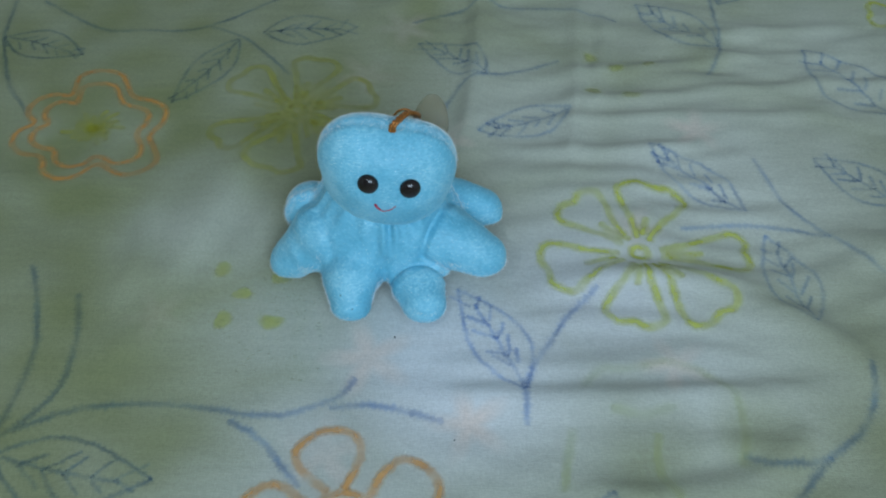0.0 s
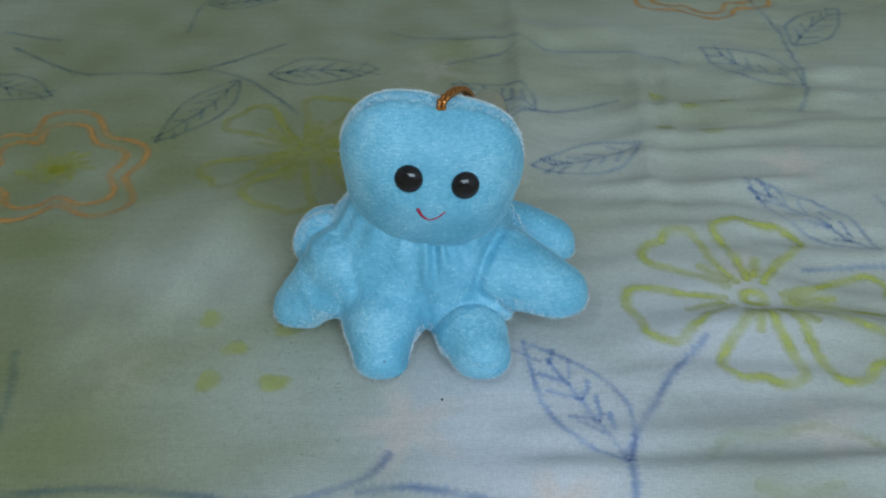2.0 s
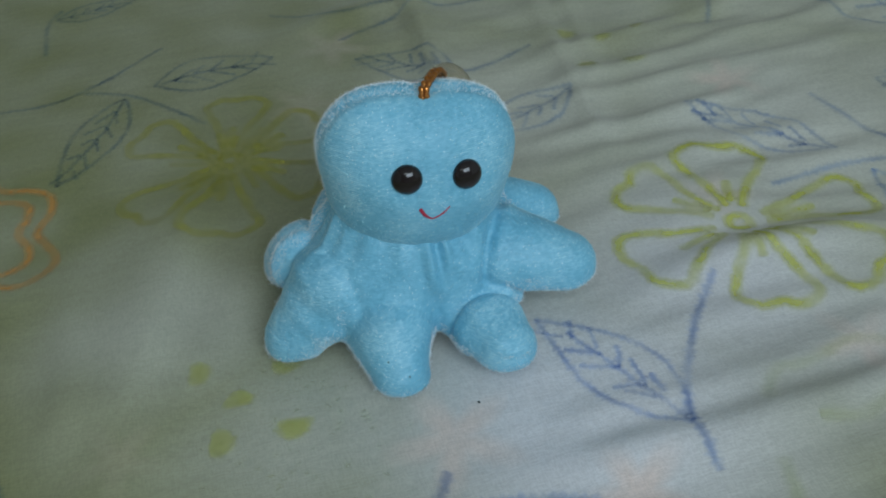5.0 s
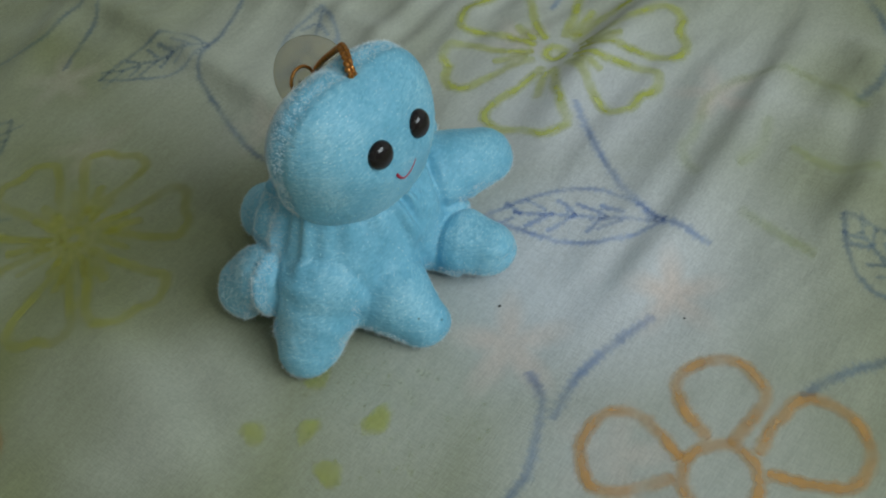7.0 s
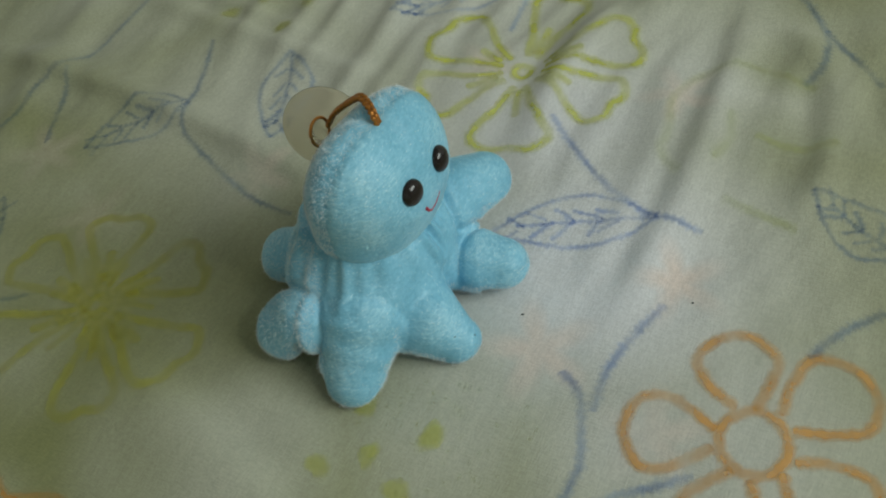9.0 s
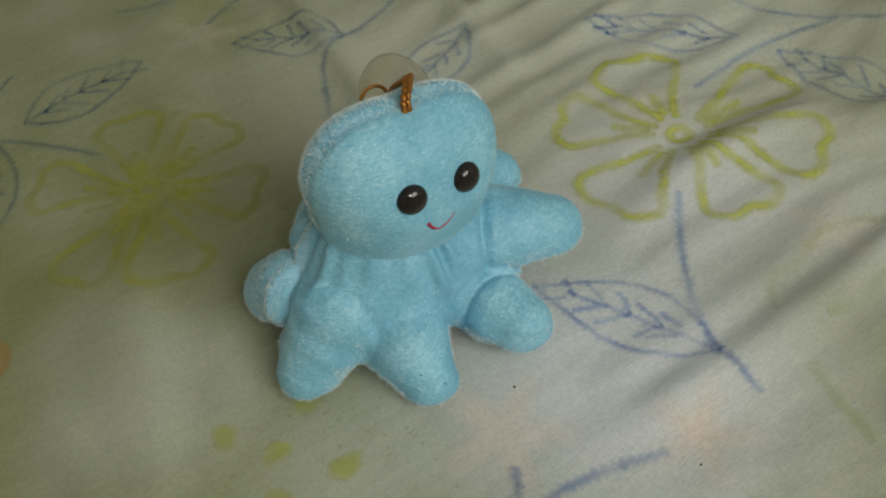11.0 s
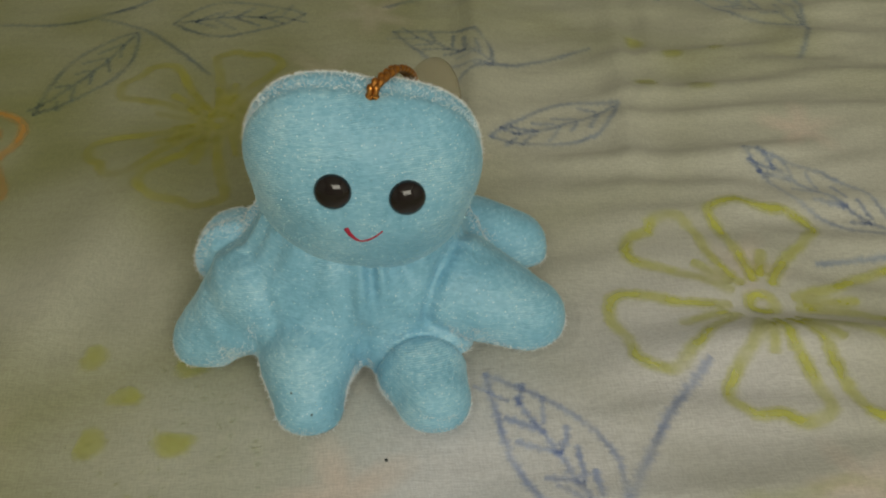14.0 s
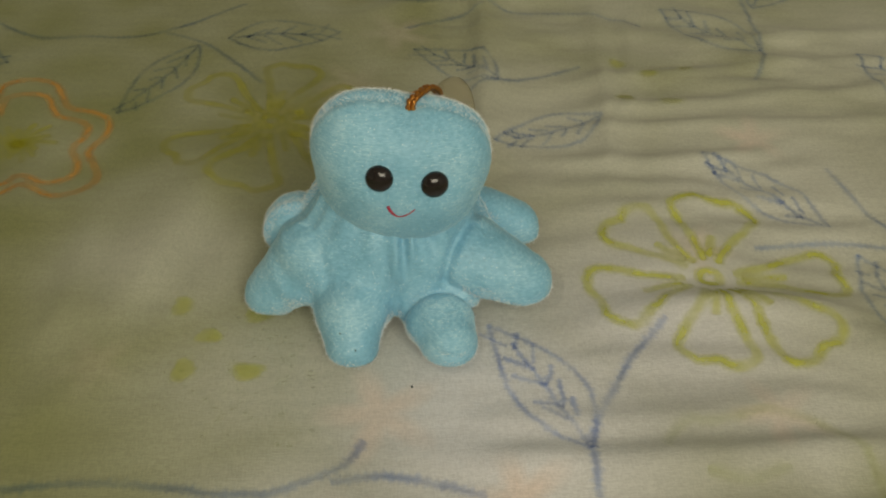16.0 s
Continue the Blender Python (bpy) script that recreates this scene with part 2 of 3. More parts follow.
# ---- bed: mattress and printed sheet ----
mattress = tagged(new("mattress"), "plain mattress under the printed sheet", "mattress")
mattress.location = (0, 0.2, FZ)
part("mattress_core", box(bmesh.new(), (-0.69, -0.94, 0.26), (0.69, 0.94, -FZ - 0.012), 0.03), TICK, mattress)
part("bed_base", box(bmesh.new(), (-0.68, -0.93, 0.0), (0.68, 0.93, 0.255), 0.01), FRAME_PAINT, mattress)


def fold(x, y, x0, y0, x1, y1, width, height, bow=0.0, skew=0.0):
    """A soft crease from one place to another, bowed sideways; skew makes one flank steeper."""
    dx, dy = x1 - x0, y1 - y0
    length = math.hypot(dx, dy)
    s = ((x - x0) * dx + (y - y0) * dy) / length ** 2
    d = (-(x - x0) * dy + (y - y0) * dx) / length - bow * 4 * s * (1 - s)
    w = width * np.where(d > 0, 1 + skew, 1 - skew)
    ends = 1 / (1 + np.exp(-(s - 0.06) * 16)) / (1 + np.exp((s - 0.94) * 16))
    return 1.9 * height * np.exp(-(d / w) ** 2) * ends


FOLDS = [  # from, to, half width, height, bow, skew
    (0.066, -0.012, 0.208, -0.072, 0.0125, 0.0032, 0.026, -0.15),
    (0.006, -0.073, 0.180, -0.068, 0.0085, 0.0023, -0.005, -0.2),
    (0.015, -0.056, 0.125, -0.052, 0.006, 0.0010, -0.006, 0.0),
    (0.050, -0.034, 0.150, -0.040, 0.006, 0.0010, 0.003, 0.0),
    (0.168, -0.090, 0.070, -0.114, 0.0095, 0.0021, 0.018, 0.1),
    (0.045, 0.280, 0.028, 0.062, 0.0085, 0.0028, 0.006, 0.3),
    (0.104, 0.215, 0.084, 0.060, 0.0055, 0.0014, 0.002, 0.0),
    (0.119, 0.205, 0.101, 0.105, 0.0050, 0.0010, 0.002, 0.0),
    (0.052, 0.078, 0.165, 0.088, 0.0060, 0.0017, -0.006, 0.1),
    (0.055, 0.058, 0.130, 0.060, 0.0050, 0.0011, 0.002, 0.0),
    (0.060, 0.043, 0.175, 0.052, 0.0055, 0.0014, 0.003, 0.0),
    (0.070, 0.100, 0.230, 0.106, 0.0050, 0.0012, 0.004, 0.0),
    (0.070, 0.115, 0.260, 0.134, 0.0055, 0.0015, 0.003, 0.1),
    (0.075, 0.139, 0.250, 0.163, 0.0055, 0.0014, 0.003, 0.0),
    (0.130, 0.170, 0.270, 0.190, 0.0060, 0.0014, 0.003, 0.0),
    (-0.073, 0.095, -0.108, -0.024, 0.0140, 0.0030, 0.004, -0.35),
    (-0.120, 0.050, -0.122, -0.020, 0.0070, 0.0011, 0.003, 0.0),
    (-0.130, -0.060, -0.050, 0.060, 0.0100, 0.0009, -0.010, 0.0),
    (0.200, 0.000, 0.330, 0.030, 0.012, 0.0026, 0.006, 0.0),
    (-0.230, 0.040, -0.110, 0.052, 0.016, 0.0012, 0.006, 0.0),
    (-0.020, 0.200, 0.110, 0.235, 0.010, 0.0016, 0.006, 0.0),
]


def sheet_height(x, y):
    x, y = np.asarray(x, float), np.asarray(y, float)
    z = 0.0008 * np.sin(23 * x + 9 * y + 1.0) + 0.0007 * np.sin(41 * y - 13 * x)
    right = 1 / (1 + np.exp(-(x - 0.05) / 0.025))
    patch = 0.5 + 0.5 * np.sin(31 * x + 17 * y) * np.sin(23 * y - 19 * x + 1)
    z = z + right * patch * (0.0012 * np.sin(170 * y + 30 * x + 2.5 * np.sin(26 * x + 9 * y)) + 0.00075 * np.sin(290 * y - 60 * x + 3 * np.sin(31 * x + 2)) + 0.0003 * np.sin(520 * y + 40 * x + 4 * np.sin(47 * x + 20 * y)))
    z = z + 0.0005 * np.sin(140 * x + 24 * y + 2.5 * np.sin(33 * y)) * (1 - 0.6 * right) * (1.3 - patch)
    for f in FOLDS:
        z = z + fold(x, y, *f)
    z = z * (1 - 0.75 * np.exp(-((x / 0.06) ** 2 + ((y - 0.005) / 0.045) ** 2)))
    over = np.maximum(np.maximum(np.abs(x) - 0.70, np.abs(y - 0.2) - 0.95), 0)
    return z - 6.0 * over


def blobs(x, y, rows):
    v = 0 * x
    for cx, cy, r, a in rows:
        v = np.maximum(v, a * np.exp(-((x - cx) ** 2 + (y - cy) ** 2) / r ** 2))
    return v


def stars(x, y, rows):
    """Soft five-pointed patches."""
    v = 0 * x
    for cx, cy, r, a in rows:
        turn = 5 * np.arctan2(y - cy, x - cx) + 900 * (cx + cy)
        v = np.maximum(v, a * np.clip(1.35 - np.hypot(x - cx, y - cy) / (r * (0.78 + 0.3 * np.cos(turn))), 0, 1))
    return v


def axis_steps(lo, a, b, hi, fine, coarse):
    return np.concatenate([np.linspace(lo, a, int((a - lo) / coarse) + 1)[:-1], np.linspace(a, b, int((b - a) / fine) + 1), np.linspace(b, hi, int((hi - b) / coarse) + 1)[1:]])


def bed_sheet():
    xs = axis_steps(-0.76, -0.27, 0.33, 0.76, 0.002, 0.012)
    ys = axis_steps(-0.81, -0.19, 0.31, 1.21, 0.002, 0.012)
    gx, gy = np.meshgrid(xs, ys)
    gz = sheet_height(gx, gy)
    nx, ny = len(xs), len(ys)
    i = np.arange(nx * ny).reshape(ny, nx)
    faces = np.stack([i[:-1, :-1], i[:-1, 1:], i[1:, 1:], i[1:, :-1]], -1).reshape(-1, 4)
    me = bpy.data.meshes.new("bed_sheet")
    me.from_pydata(np.stack([gx, gy, gz], -1).reshape(-1, 3).tolist(), [], faces.tolist())
    me.polygons.foreach_set("use_smooth", [True] * len(me.polygons))
    me.materials.append(SHEET)
    rough = np.array([noise.noise((x * 38, y * 38, 3.0)) for x, y in zip(gx.ravel(), gy.ravel())]).reshape(gx.shape)
    broad = np.array([noise.noise((x * 9, y * 9, 7.0)) for x, y in zip(gx.ravel(), gy.ravel())]).reshape(gx.shape)
    near = np.exp(-((gx / 0.26) ** 4 + ((gy - 0.05) / 0.28) ** 4))
    # the dye, with falloff of light painted in: pale lilac grey in one broad patch, green outside it and in a few spots
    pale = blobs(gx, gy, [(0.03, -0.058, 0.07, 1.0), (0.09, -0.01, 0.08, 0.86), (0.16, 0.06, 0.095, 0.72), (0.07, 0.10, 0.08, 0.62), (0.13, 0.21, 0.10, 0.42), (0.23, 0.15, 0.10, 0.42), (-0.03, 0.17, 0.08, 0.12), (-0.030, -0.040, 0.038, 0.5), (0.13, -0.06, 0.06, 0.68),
                          # the first patch here paints the lit flank of the left fold
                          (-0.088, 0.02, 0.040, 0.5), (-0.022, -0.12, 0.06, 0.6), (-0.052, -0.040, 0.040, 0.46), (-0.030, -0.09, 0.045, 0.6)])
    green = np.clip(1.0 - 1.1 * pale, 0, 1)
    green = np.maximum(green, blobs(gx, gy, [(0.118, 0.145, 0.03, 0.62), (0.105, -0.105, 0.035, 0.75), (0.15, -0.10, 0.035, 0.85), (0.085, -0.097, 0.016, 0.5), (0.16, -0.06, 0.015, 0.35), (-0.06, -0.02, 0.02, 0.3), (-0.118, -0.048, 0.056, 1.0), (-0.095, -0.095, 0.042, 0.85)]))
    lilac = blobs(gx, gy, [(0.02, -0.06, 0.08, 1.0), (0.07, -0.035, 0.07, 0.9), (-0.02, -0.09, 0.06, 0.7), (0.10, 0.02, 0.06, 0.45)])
    pink = stars(gx, gy, [(-0.012, -0.054, 0.016, 0.8), (0.029, -0.088, 0.014, 0.8), (0.117, -0.058, 0.013, 0.7), (-0.105, -0.032, 0.012, 0.16), (-0.028, -0.099, 0.014, 0.5),
                          (0.022, 0.085, 0.013, 0.5), (0.0, 0.184, 0.015, 0.25), (0.110, 0.024, 0.014, 0.3), (0.155, 0.095, 0.014, 0.5), (-0.02, 0.14, 0.015, 0.2)])
    for name, v in (("green_wash_shade", np.clip(green * (0.96 + 0.18 * rough) * (0.72 + 0.28 * near + 0.35 * broad * (1 - near)), 0, 1)), ("pink_wash", np.clip(pink * (0.75 + 0.8 * rough), 0, 1)), ("lilac_wash_light", np.clip(lilac * (1 + 0.3 * broad), 0, 1))):
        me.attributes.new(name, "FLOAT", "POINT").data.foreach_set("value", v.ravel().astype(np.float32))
    return tagged(new("bed_sheet", me), "pale cotton bed sheet printed with leaves and flowers, softly creased", "bed sheet")


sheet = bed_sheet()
rng = np.random.default_rng(7)


def ribbon_rows(points, width, closed=False, beaded=False):
    """Places and half widths along one printed line (millimetres in, metres out); a beaded line swells and thins like a row of dots."""
    line = smoothed(np.array(points, float) / 1000, 0.0006 if beaded else 0.0010, closed)
    shake = np.convolve(rng.normal(0, 0.0004, len(line) * 2 + 12), np.ones(6) / 6, "valid")
    line = line + np.stack([shake[:len(line)], shake[len(line):2 * len(line)]], -1)
    w = width / 2000 * (1 + 0.07 * rng.normal(size=len(line)))
    if beaded:
        w = w * (1 + 0.30 * np.sin(np.cumsum(rng.uniform(0.9, 2.1, len(line)))))
    if not closed:
        w[0] *= 0.6
        w[-1] *= 0.6
    if closed:
        line, w = np.vstack([line, line[:1]]), np.append(w, w[0])
    return line, np.clip(w, width / 5000, width / 900)


def printed(name, strokes, ink, label=""):
    """One printed motif on the sheet: a mesh of lines that lie on the cloth. strokes: (points in mm, width in mm, closed)."""
    steps = np.linspace(-1, 1, 7)
    verts, faces, across = [], [], []
    count = 0
    for points, width, closed in strokes:
        line, w = ribbon_rows(points, width * 2.1, closed, ink == BLUE_INK)
        along = np.gradient(line, axis=0)
        along /= np.linalg.norm(along, axis=1)[:, None] + 1e-9
        side = np.stack([-along[:, 1], along[:, 0]], -1)
        xy = (line[:, None, :] + (w[:, None] * steps[None, :])[..., None] * side[:, None, :]).reshape(-1, 2)
        verts.append(np.column_stack([xy, sheet_height(xy[:, 0], xy[:, 1]) + 0.0003]))
        across.append(np.tile(np.abs(steps), len(line)))
        k = count + np.arange(len(line) * 7).reshape(-1, 7)
        faces.append(np.stack([k[:-1, :-1], k[:-1, 1:], k[1:, 1:], k[1:, :-1]], -1).reshape(-1, 4))
        count += len(line) * 7
    verts, faces, across = np.vstack(verts).tolist(), np.vstack(faces).tolist(), np.concatenate(across)
    ob = link_mesh(name, verts, faces, ink, sheet, label)
    ob.data.attributes.new("across", "FLOAT", "POINT").data.foreach_set("value", np.array(across, np.float32))
    return ob


def leaf(bx, by, tx, ty, half=0.17, bend=0.0, veins=5, width=1.45):
    """A printed leaf from its base to its tip."""
    b, t = np.array((bx, by), float), np.array((tx, ty), float)
    ax = t - b
    length = np.linalg.norm(ax)
    ax /= length
    sd = np.array((-ax[1], ax[0]))

    def at(s, d):
        return b + ax * length * s + sd * length * (d + bend * 4 * s * (1 - s))

    prof = ((0.0, 0.0), (0.14, 0.55), (0.34, 1.0), (0.55, 0.95), (0.78, 0.55), (0.92, 0.2), (1.0, 0.0))
    strokes = [([at(s, half * w * k) for s, w in prof], width, False) for k in (1.0, -0.95)]
    strokes.append(([at(s, 0.02 * math.sin(5 * s)) for s in (0.05, 0.3, 0.55, 0.82)], width, False))
    for k in range(veins):
        s = 0.16 + 0.62 * k / max(1, veins - 1) * (0.95 + 0.1 * rng.random())
        for d in (1, -1):
            reach = half * (0.62 - 0.35 * abs(s - 0.35)) * d * (0.7 + 0.5 * rng.random())
            lean, start = 0.10 + 0.10 * rng.random(), 0.3 * rng.random() if rng.random() < 0.6 else 0.0
            strokes.append(([at(s + lean * start, reach * start), at(s + lean * 0.6, reach * 0.6), at(s + lean, reach)], width * (0.7 + 0.4 * rng.random()), False))
    return printed("printed_leaf", strokes, BLUE_INK)


def vine(*points, width=1.5):
    return printed("printed_vine", [(points, width * 1.15, False)], BLUE_INK)


def lime_flower(cx, cy, petals, width=2.9, ink=GREEN_INK):
    """petals: (angle, length, half spread in degrees)."""
    strokes = []
    for angle, length, spread in petals:
        def at(r, da):
            a = radians(angle + da)
            return (cx + length * r * math.cos(a), cy + length * r * math.sin(a))
        strokes.append(([at(0.19, -spread * 0.75), at(0.45, -spread * 0.8), at(0.72, -spread * 1.05), at(0.92, -spread * 1.0), at(0.99, -spread * 0.5), at(0.95, 0), at(1.0, spread * 0.5),
                         at(0.92, spread * 1.02), at(0.72, spread * 1.0), at(0.45, spread * 0.8), at(0.19, spread * 0.75)], width, False))
        da = 0.3 * (rng.random() - 0.5)
        strokes.append(([at(0.24, spread * da), at(0.36, spread * da * 1.2), at(0.50 + 0.10 * rng.random(), spread * da)], width, False))
    ring = [(cx + 4 * math.cos(a), cy + 3.4 * math.sin(a)) for a in np.linspace(0, 2 * math.pi, 7)[:-1]]
    strokes.append((ring, width, True))
    return printed("printed_flower", strokes, ink, "lime green outlined flower print")


def lime_dot(cx, cy, r):
    """A dabbed blotch with an uneven edge."""
    turns = np.linspace(0, 2 * math.pi, 25)[:-1]
    reach = 1 + 0.16 * np.sin(2 * turns + 6 * rng.random()) + 0.10 * np.sin(3 * turns + 6 * rng.random()) + 0.06 * rng.normal(size=24)
    steps = np.array((0.02, 0.3, 0.55, 0.75, 0.9, 1.0))
    q = 0.00122 * r * steps[:, None] * reach[None, :]
    x, y = (cx / 1000 + q * np.cos(turns)).ravel(), (cy / 1000 + 0.95 * q * np.sin(turns)).ravel()
    k = np.arange(144).reshape(6, 24)
    j = np.roll(k, -1, axis=1)
    faces = np.stack([k[:-1], k[1:], j[1:], j[:-1]], -1).reshape(-1, 4).tolist() + [k[0].tolist()]
    ob = link_mesh("printed_spot", np.stack([x, y, sheet_height(x, y) + 0.0003], -1).tolist(), faces, SPOT_INK, sheet)
    ob.data.attributes.new("across", "FLOAT", "POINT").data.foreach_set("value", np.repeat(steps ** 2, 24).astype(np.float32))
    return ob


def double_orange_flower(cx, cy, tips, dip):
    """A scalloped flower with two outlines and a scribbled lime centre. tips: (angle, length)."""
    tips = sorted(tips)
    rings = []
    for k in (1.0, 0.76):
        ring = []
        for (a, r), (b, q) in zip(tips, tips[1:] + [(tips[0][0] + 360, tips[0][1])]):
            for ang, rad in ((a - 14, r * 0.93), (a, r), (a + 14, r * 0.93), ((a + b) / 2, dip)):
                ring.append((cx + k * rad * math.cos(radians(ang)), cy + k * rad * math.sin(radians(ang))))
        rings.append((ring, 2.7, True))
    flower = printed("printed_flower", rings, ORANGE_INK, "orange double-outlined flower print")
    rays = []
    for a in np.arange(0, 360, 24):
        r = 10 + 7 * rng.random()
        rays.append(([(cx, cy), (cx + r * 0.6 * math.cos(radians(a + 6)), cy + r * 0.6 * math.sin(radians(a + 6))), (cx + r * math.cos(radians(a)), cy + r * math.sin(radians(a)))], 2.2, False))
    printed("printed_flower_centre", rays, DULL_LIME_INK)
    return flower


def orange_flower(cx, cy, ring, petals):
    """Five looped petals round a ring. petals: (angle, length)."""
    strokes = [([(cx + ring * math.cos(a), cy + ring * 0.95 * math.sin(a)) for a in np.linspace(0, 2 * math.pi, 9)[:-1]], 2.9, True)]
    for angle, length in petals:
        def at(r, da):
            a = radians(angle + da)
            return (cx + length * r * math.cos(a), cy + length * r * math.sin(a))
        strokes.append(([at(0.3, -12), at(0.55, -24), at(0.82, -24), at(0.98, -11), at(1.0, 4), at(0.88, 21), at(0.6, 25), at(0.32, 14)], 2.9, False))
    return printed("printed_flower", strokes, ORANGE_INK, "orange looped flower print")


# flowers
double_orange_flower(-160, 94, [(96, 48), (23, 38), (-45, 46), (-102, 41), (-160, 40), (149, 40)], 31)
orange_flower(-19, -128, 11, [(27, 38), (104, 39), (176, 38), (-110, 40), (-36, 42)])
double_orange_flower(155, 287, [(-88, 41), (-30, 42), (28, 40), (88, 42), (150, 40), (210, 42)], 32)
lime_flower(112, 8, [(132, 45, 19), (74, 46, 23), (1, 52, 15), (196, 48, 21), (258, 46, 18), (-53, 51, 17)], 3.0)
lime_flower(-56, 109, [(138, 45, 18), (78, 45, 18), (24, 44, 18), (-40, 44, 18), (258, 50, 18), (214, 48, 16)], 3.0, DULL_LIME_INK)
printed("printed_flower_centre", [([(-56 + r * 0.25 * math.cos(a), 109 + r * 0.25 * math.sin(a)), (-56 + r * 0.6 * math.cos(a + 0.06), 109 + r * 0.6 * math.sin(a + 0.06)), (-56 + r * math.cos(a), 109 + r * math.sin(a))], 2.2, False)
                                  for a, r in zip(np.arange(0, 6.28, 0.42), (21, 15, 24, 17, 22) * 3)], DULL_LIME_INK)
lime_flower(322, 200, [(170, 42, 18), (230, 42, 18), (110, 42, 18), (50, 42, 18), (-10, 42, 18), (-70, 42, 18)])
for x, y, r in ((-79, -6, 4.2), (-69, -19, 4.0), (-76, -33, 4.6), (-55, -35, 5.0), (-53, -9, 4.5), (106, 158, 4.5), (119, 147, 4.0), (138, 152, 3.6), (104, 126, 4.2), (124, 124, 4.6)):
    lime_dot(x, y, r)
# lime flecks scattered beside the spots
flecks = []
for a, r in zip(rng.uniform(0, 2 * math.pi, 70), rng.uniform(6, 30, 70)):
    fx, fy = -52 + 1.1 * r * math.cos(a), -38 + r * math.sin(a)
    flecks.append(([(fx, fy), (fx + rng.uniform(-0.9, 0.9), fy + rng.uniform(0.3, 1.1))], rng.uniform(0.9, 1.8), False))
tagged(printed("fleck_print", flecks, FAINT_INK, "fine lime flecks of print"), kind="stuff")
# a washed-out flower
printed("faint_flower", [([(76, -72), (84, -62), (95, -61), (114, -57), (128, -62)], 2.6, False), ([(128, -62), (138, -75), (139, -90), (135, -107)], 2.6, False),
                         ([(70, -90), (67, -104), (64, -119)], 2.6, False), ([(86, -81), (98, -84), (113, -80)], 2.6, False), ([(104, -92), (102, -108), (108, -122)], 2.6, False)], FAINT_INK, "washed-out lime flower print")
# leaves
for row in ((-227, 173, -179, 156, 0.26, 0.02), (-94, 171, -123, 115, 0.17, 0.01), (-81, 178, -27, 184, 0.26, -0.01), (46, 138, 8, 169, 0.24, -0.10), (90, 112, 39, 90, 0.21, 0.01),
            (182, 171, 139, 211, 0.25, 0.0), (264, 107, 229, 166, 0.29, -0.02), (168, 35, 127, 81, 0.18, 0.0), (247, 39, 211, 73, 0.27, -0.05), (182, -37, 174, 20, 0.21, -0.02),
            (53, -72, 26, -16, 0.20, -0.05), (-154, -101, -92, -111, 0.25, -0.06), (190, 213, 230, 261, 0.20, 0.03), (-124, 263, -84, 272, 0.20, 0.0), (66, -157, 83, -119, 0.27, 0.03)):
    leaf(*row)
# stems
vine((-214, 210), (-178, 185), (-155, 180), (-116, 183), (-92, 200), (-75, 213))
vine((-111, 183), (-89, 170), (-62, 139))
vine((-231, 212), (-228, 176), (-220, 149), (-210, 124), (-196, 105))
vine((-22, 228), (8, 213), (33, 217), (58, 208), (96, 206), (126, 195))
vine((46, 209), (23, 197), (5, 189))
vine((181, 273), (186, 235), (183, 172), (170, 142))
vine((46, 138), (65, 146), (88, 156))
vine((46, 138), (32, 131), (20, 106), (10, 80), (8, 60))
vine((180, 73), (189, 41), (207, 16), (224, -5), (250, -25))
vine((134, 24), (163, 26), (187, 23), (205, 18))
vine((-165, -3), (-157, -26), (-152, -50), (-154, -76), (-158, -94), width=1.8)
vine((-141, -19), (-136, -44), (-137, -68), (-147, -85), (-158, -96), width=1.8)
vine((-150, -90), (-133, -81), (-114, -77), (-89, -77), (-73, -79), (-59, -82), (-45, -82), (-32, -77), (-23, -73), (-17, -64), width=1.9)
vine((-67, -84), (-53, -94), (-43, -106), (-36, -115), width=1.9)
vine((-27, -79), (-14, -78), (0, -80), (19, -87), width=1.9)
vine((200, -57), (197, -73), (188, -89), (170, -103), (157, -117), (145, -130), width=2.0)
vine((136, -102), (147, -106), (161, -105), (172, -102), width=2.0)
vine((52, -89), (53, -70), (58, -58), (73, -34), (89, -16), width=1.8)
vine((16, -135), (30, -143), (42, -153), width=1.9)
vine((-129, 228), (-128, 258), (-121, 273))
vine((-225, 228), (-193, 220))


# ---- the plush toy ----
def smin(a, b, k):
    h = np.clip(0.5 + 0.5 * (b - a) / k, 0, 1)
    return b + (a - b) * h - k * h * (1 - h)


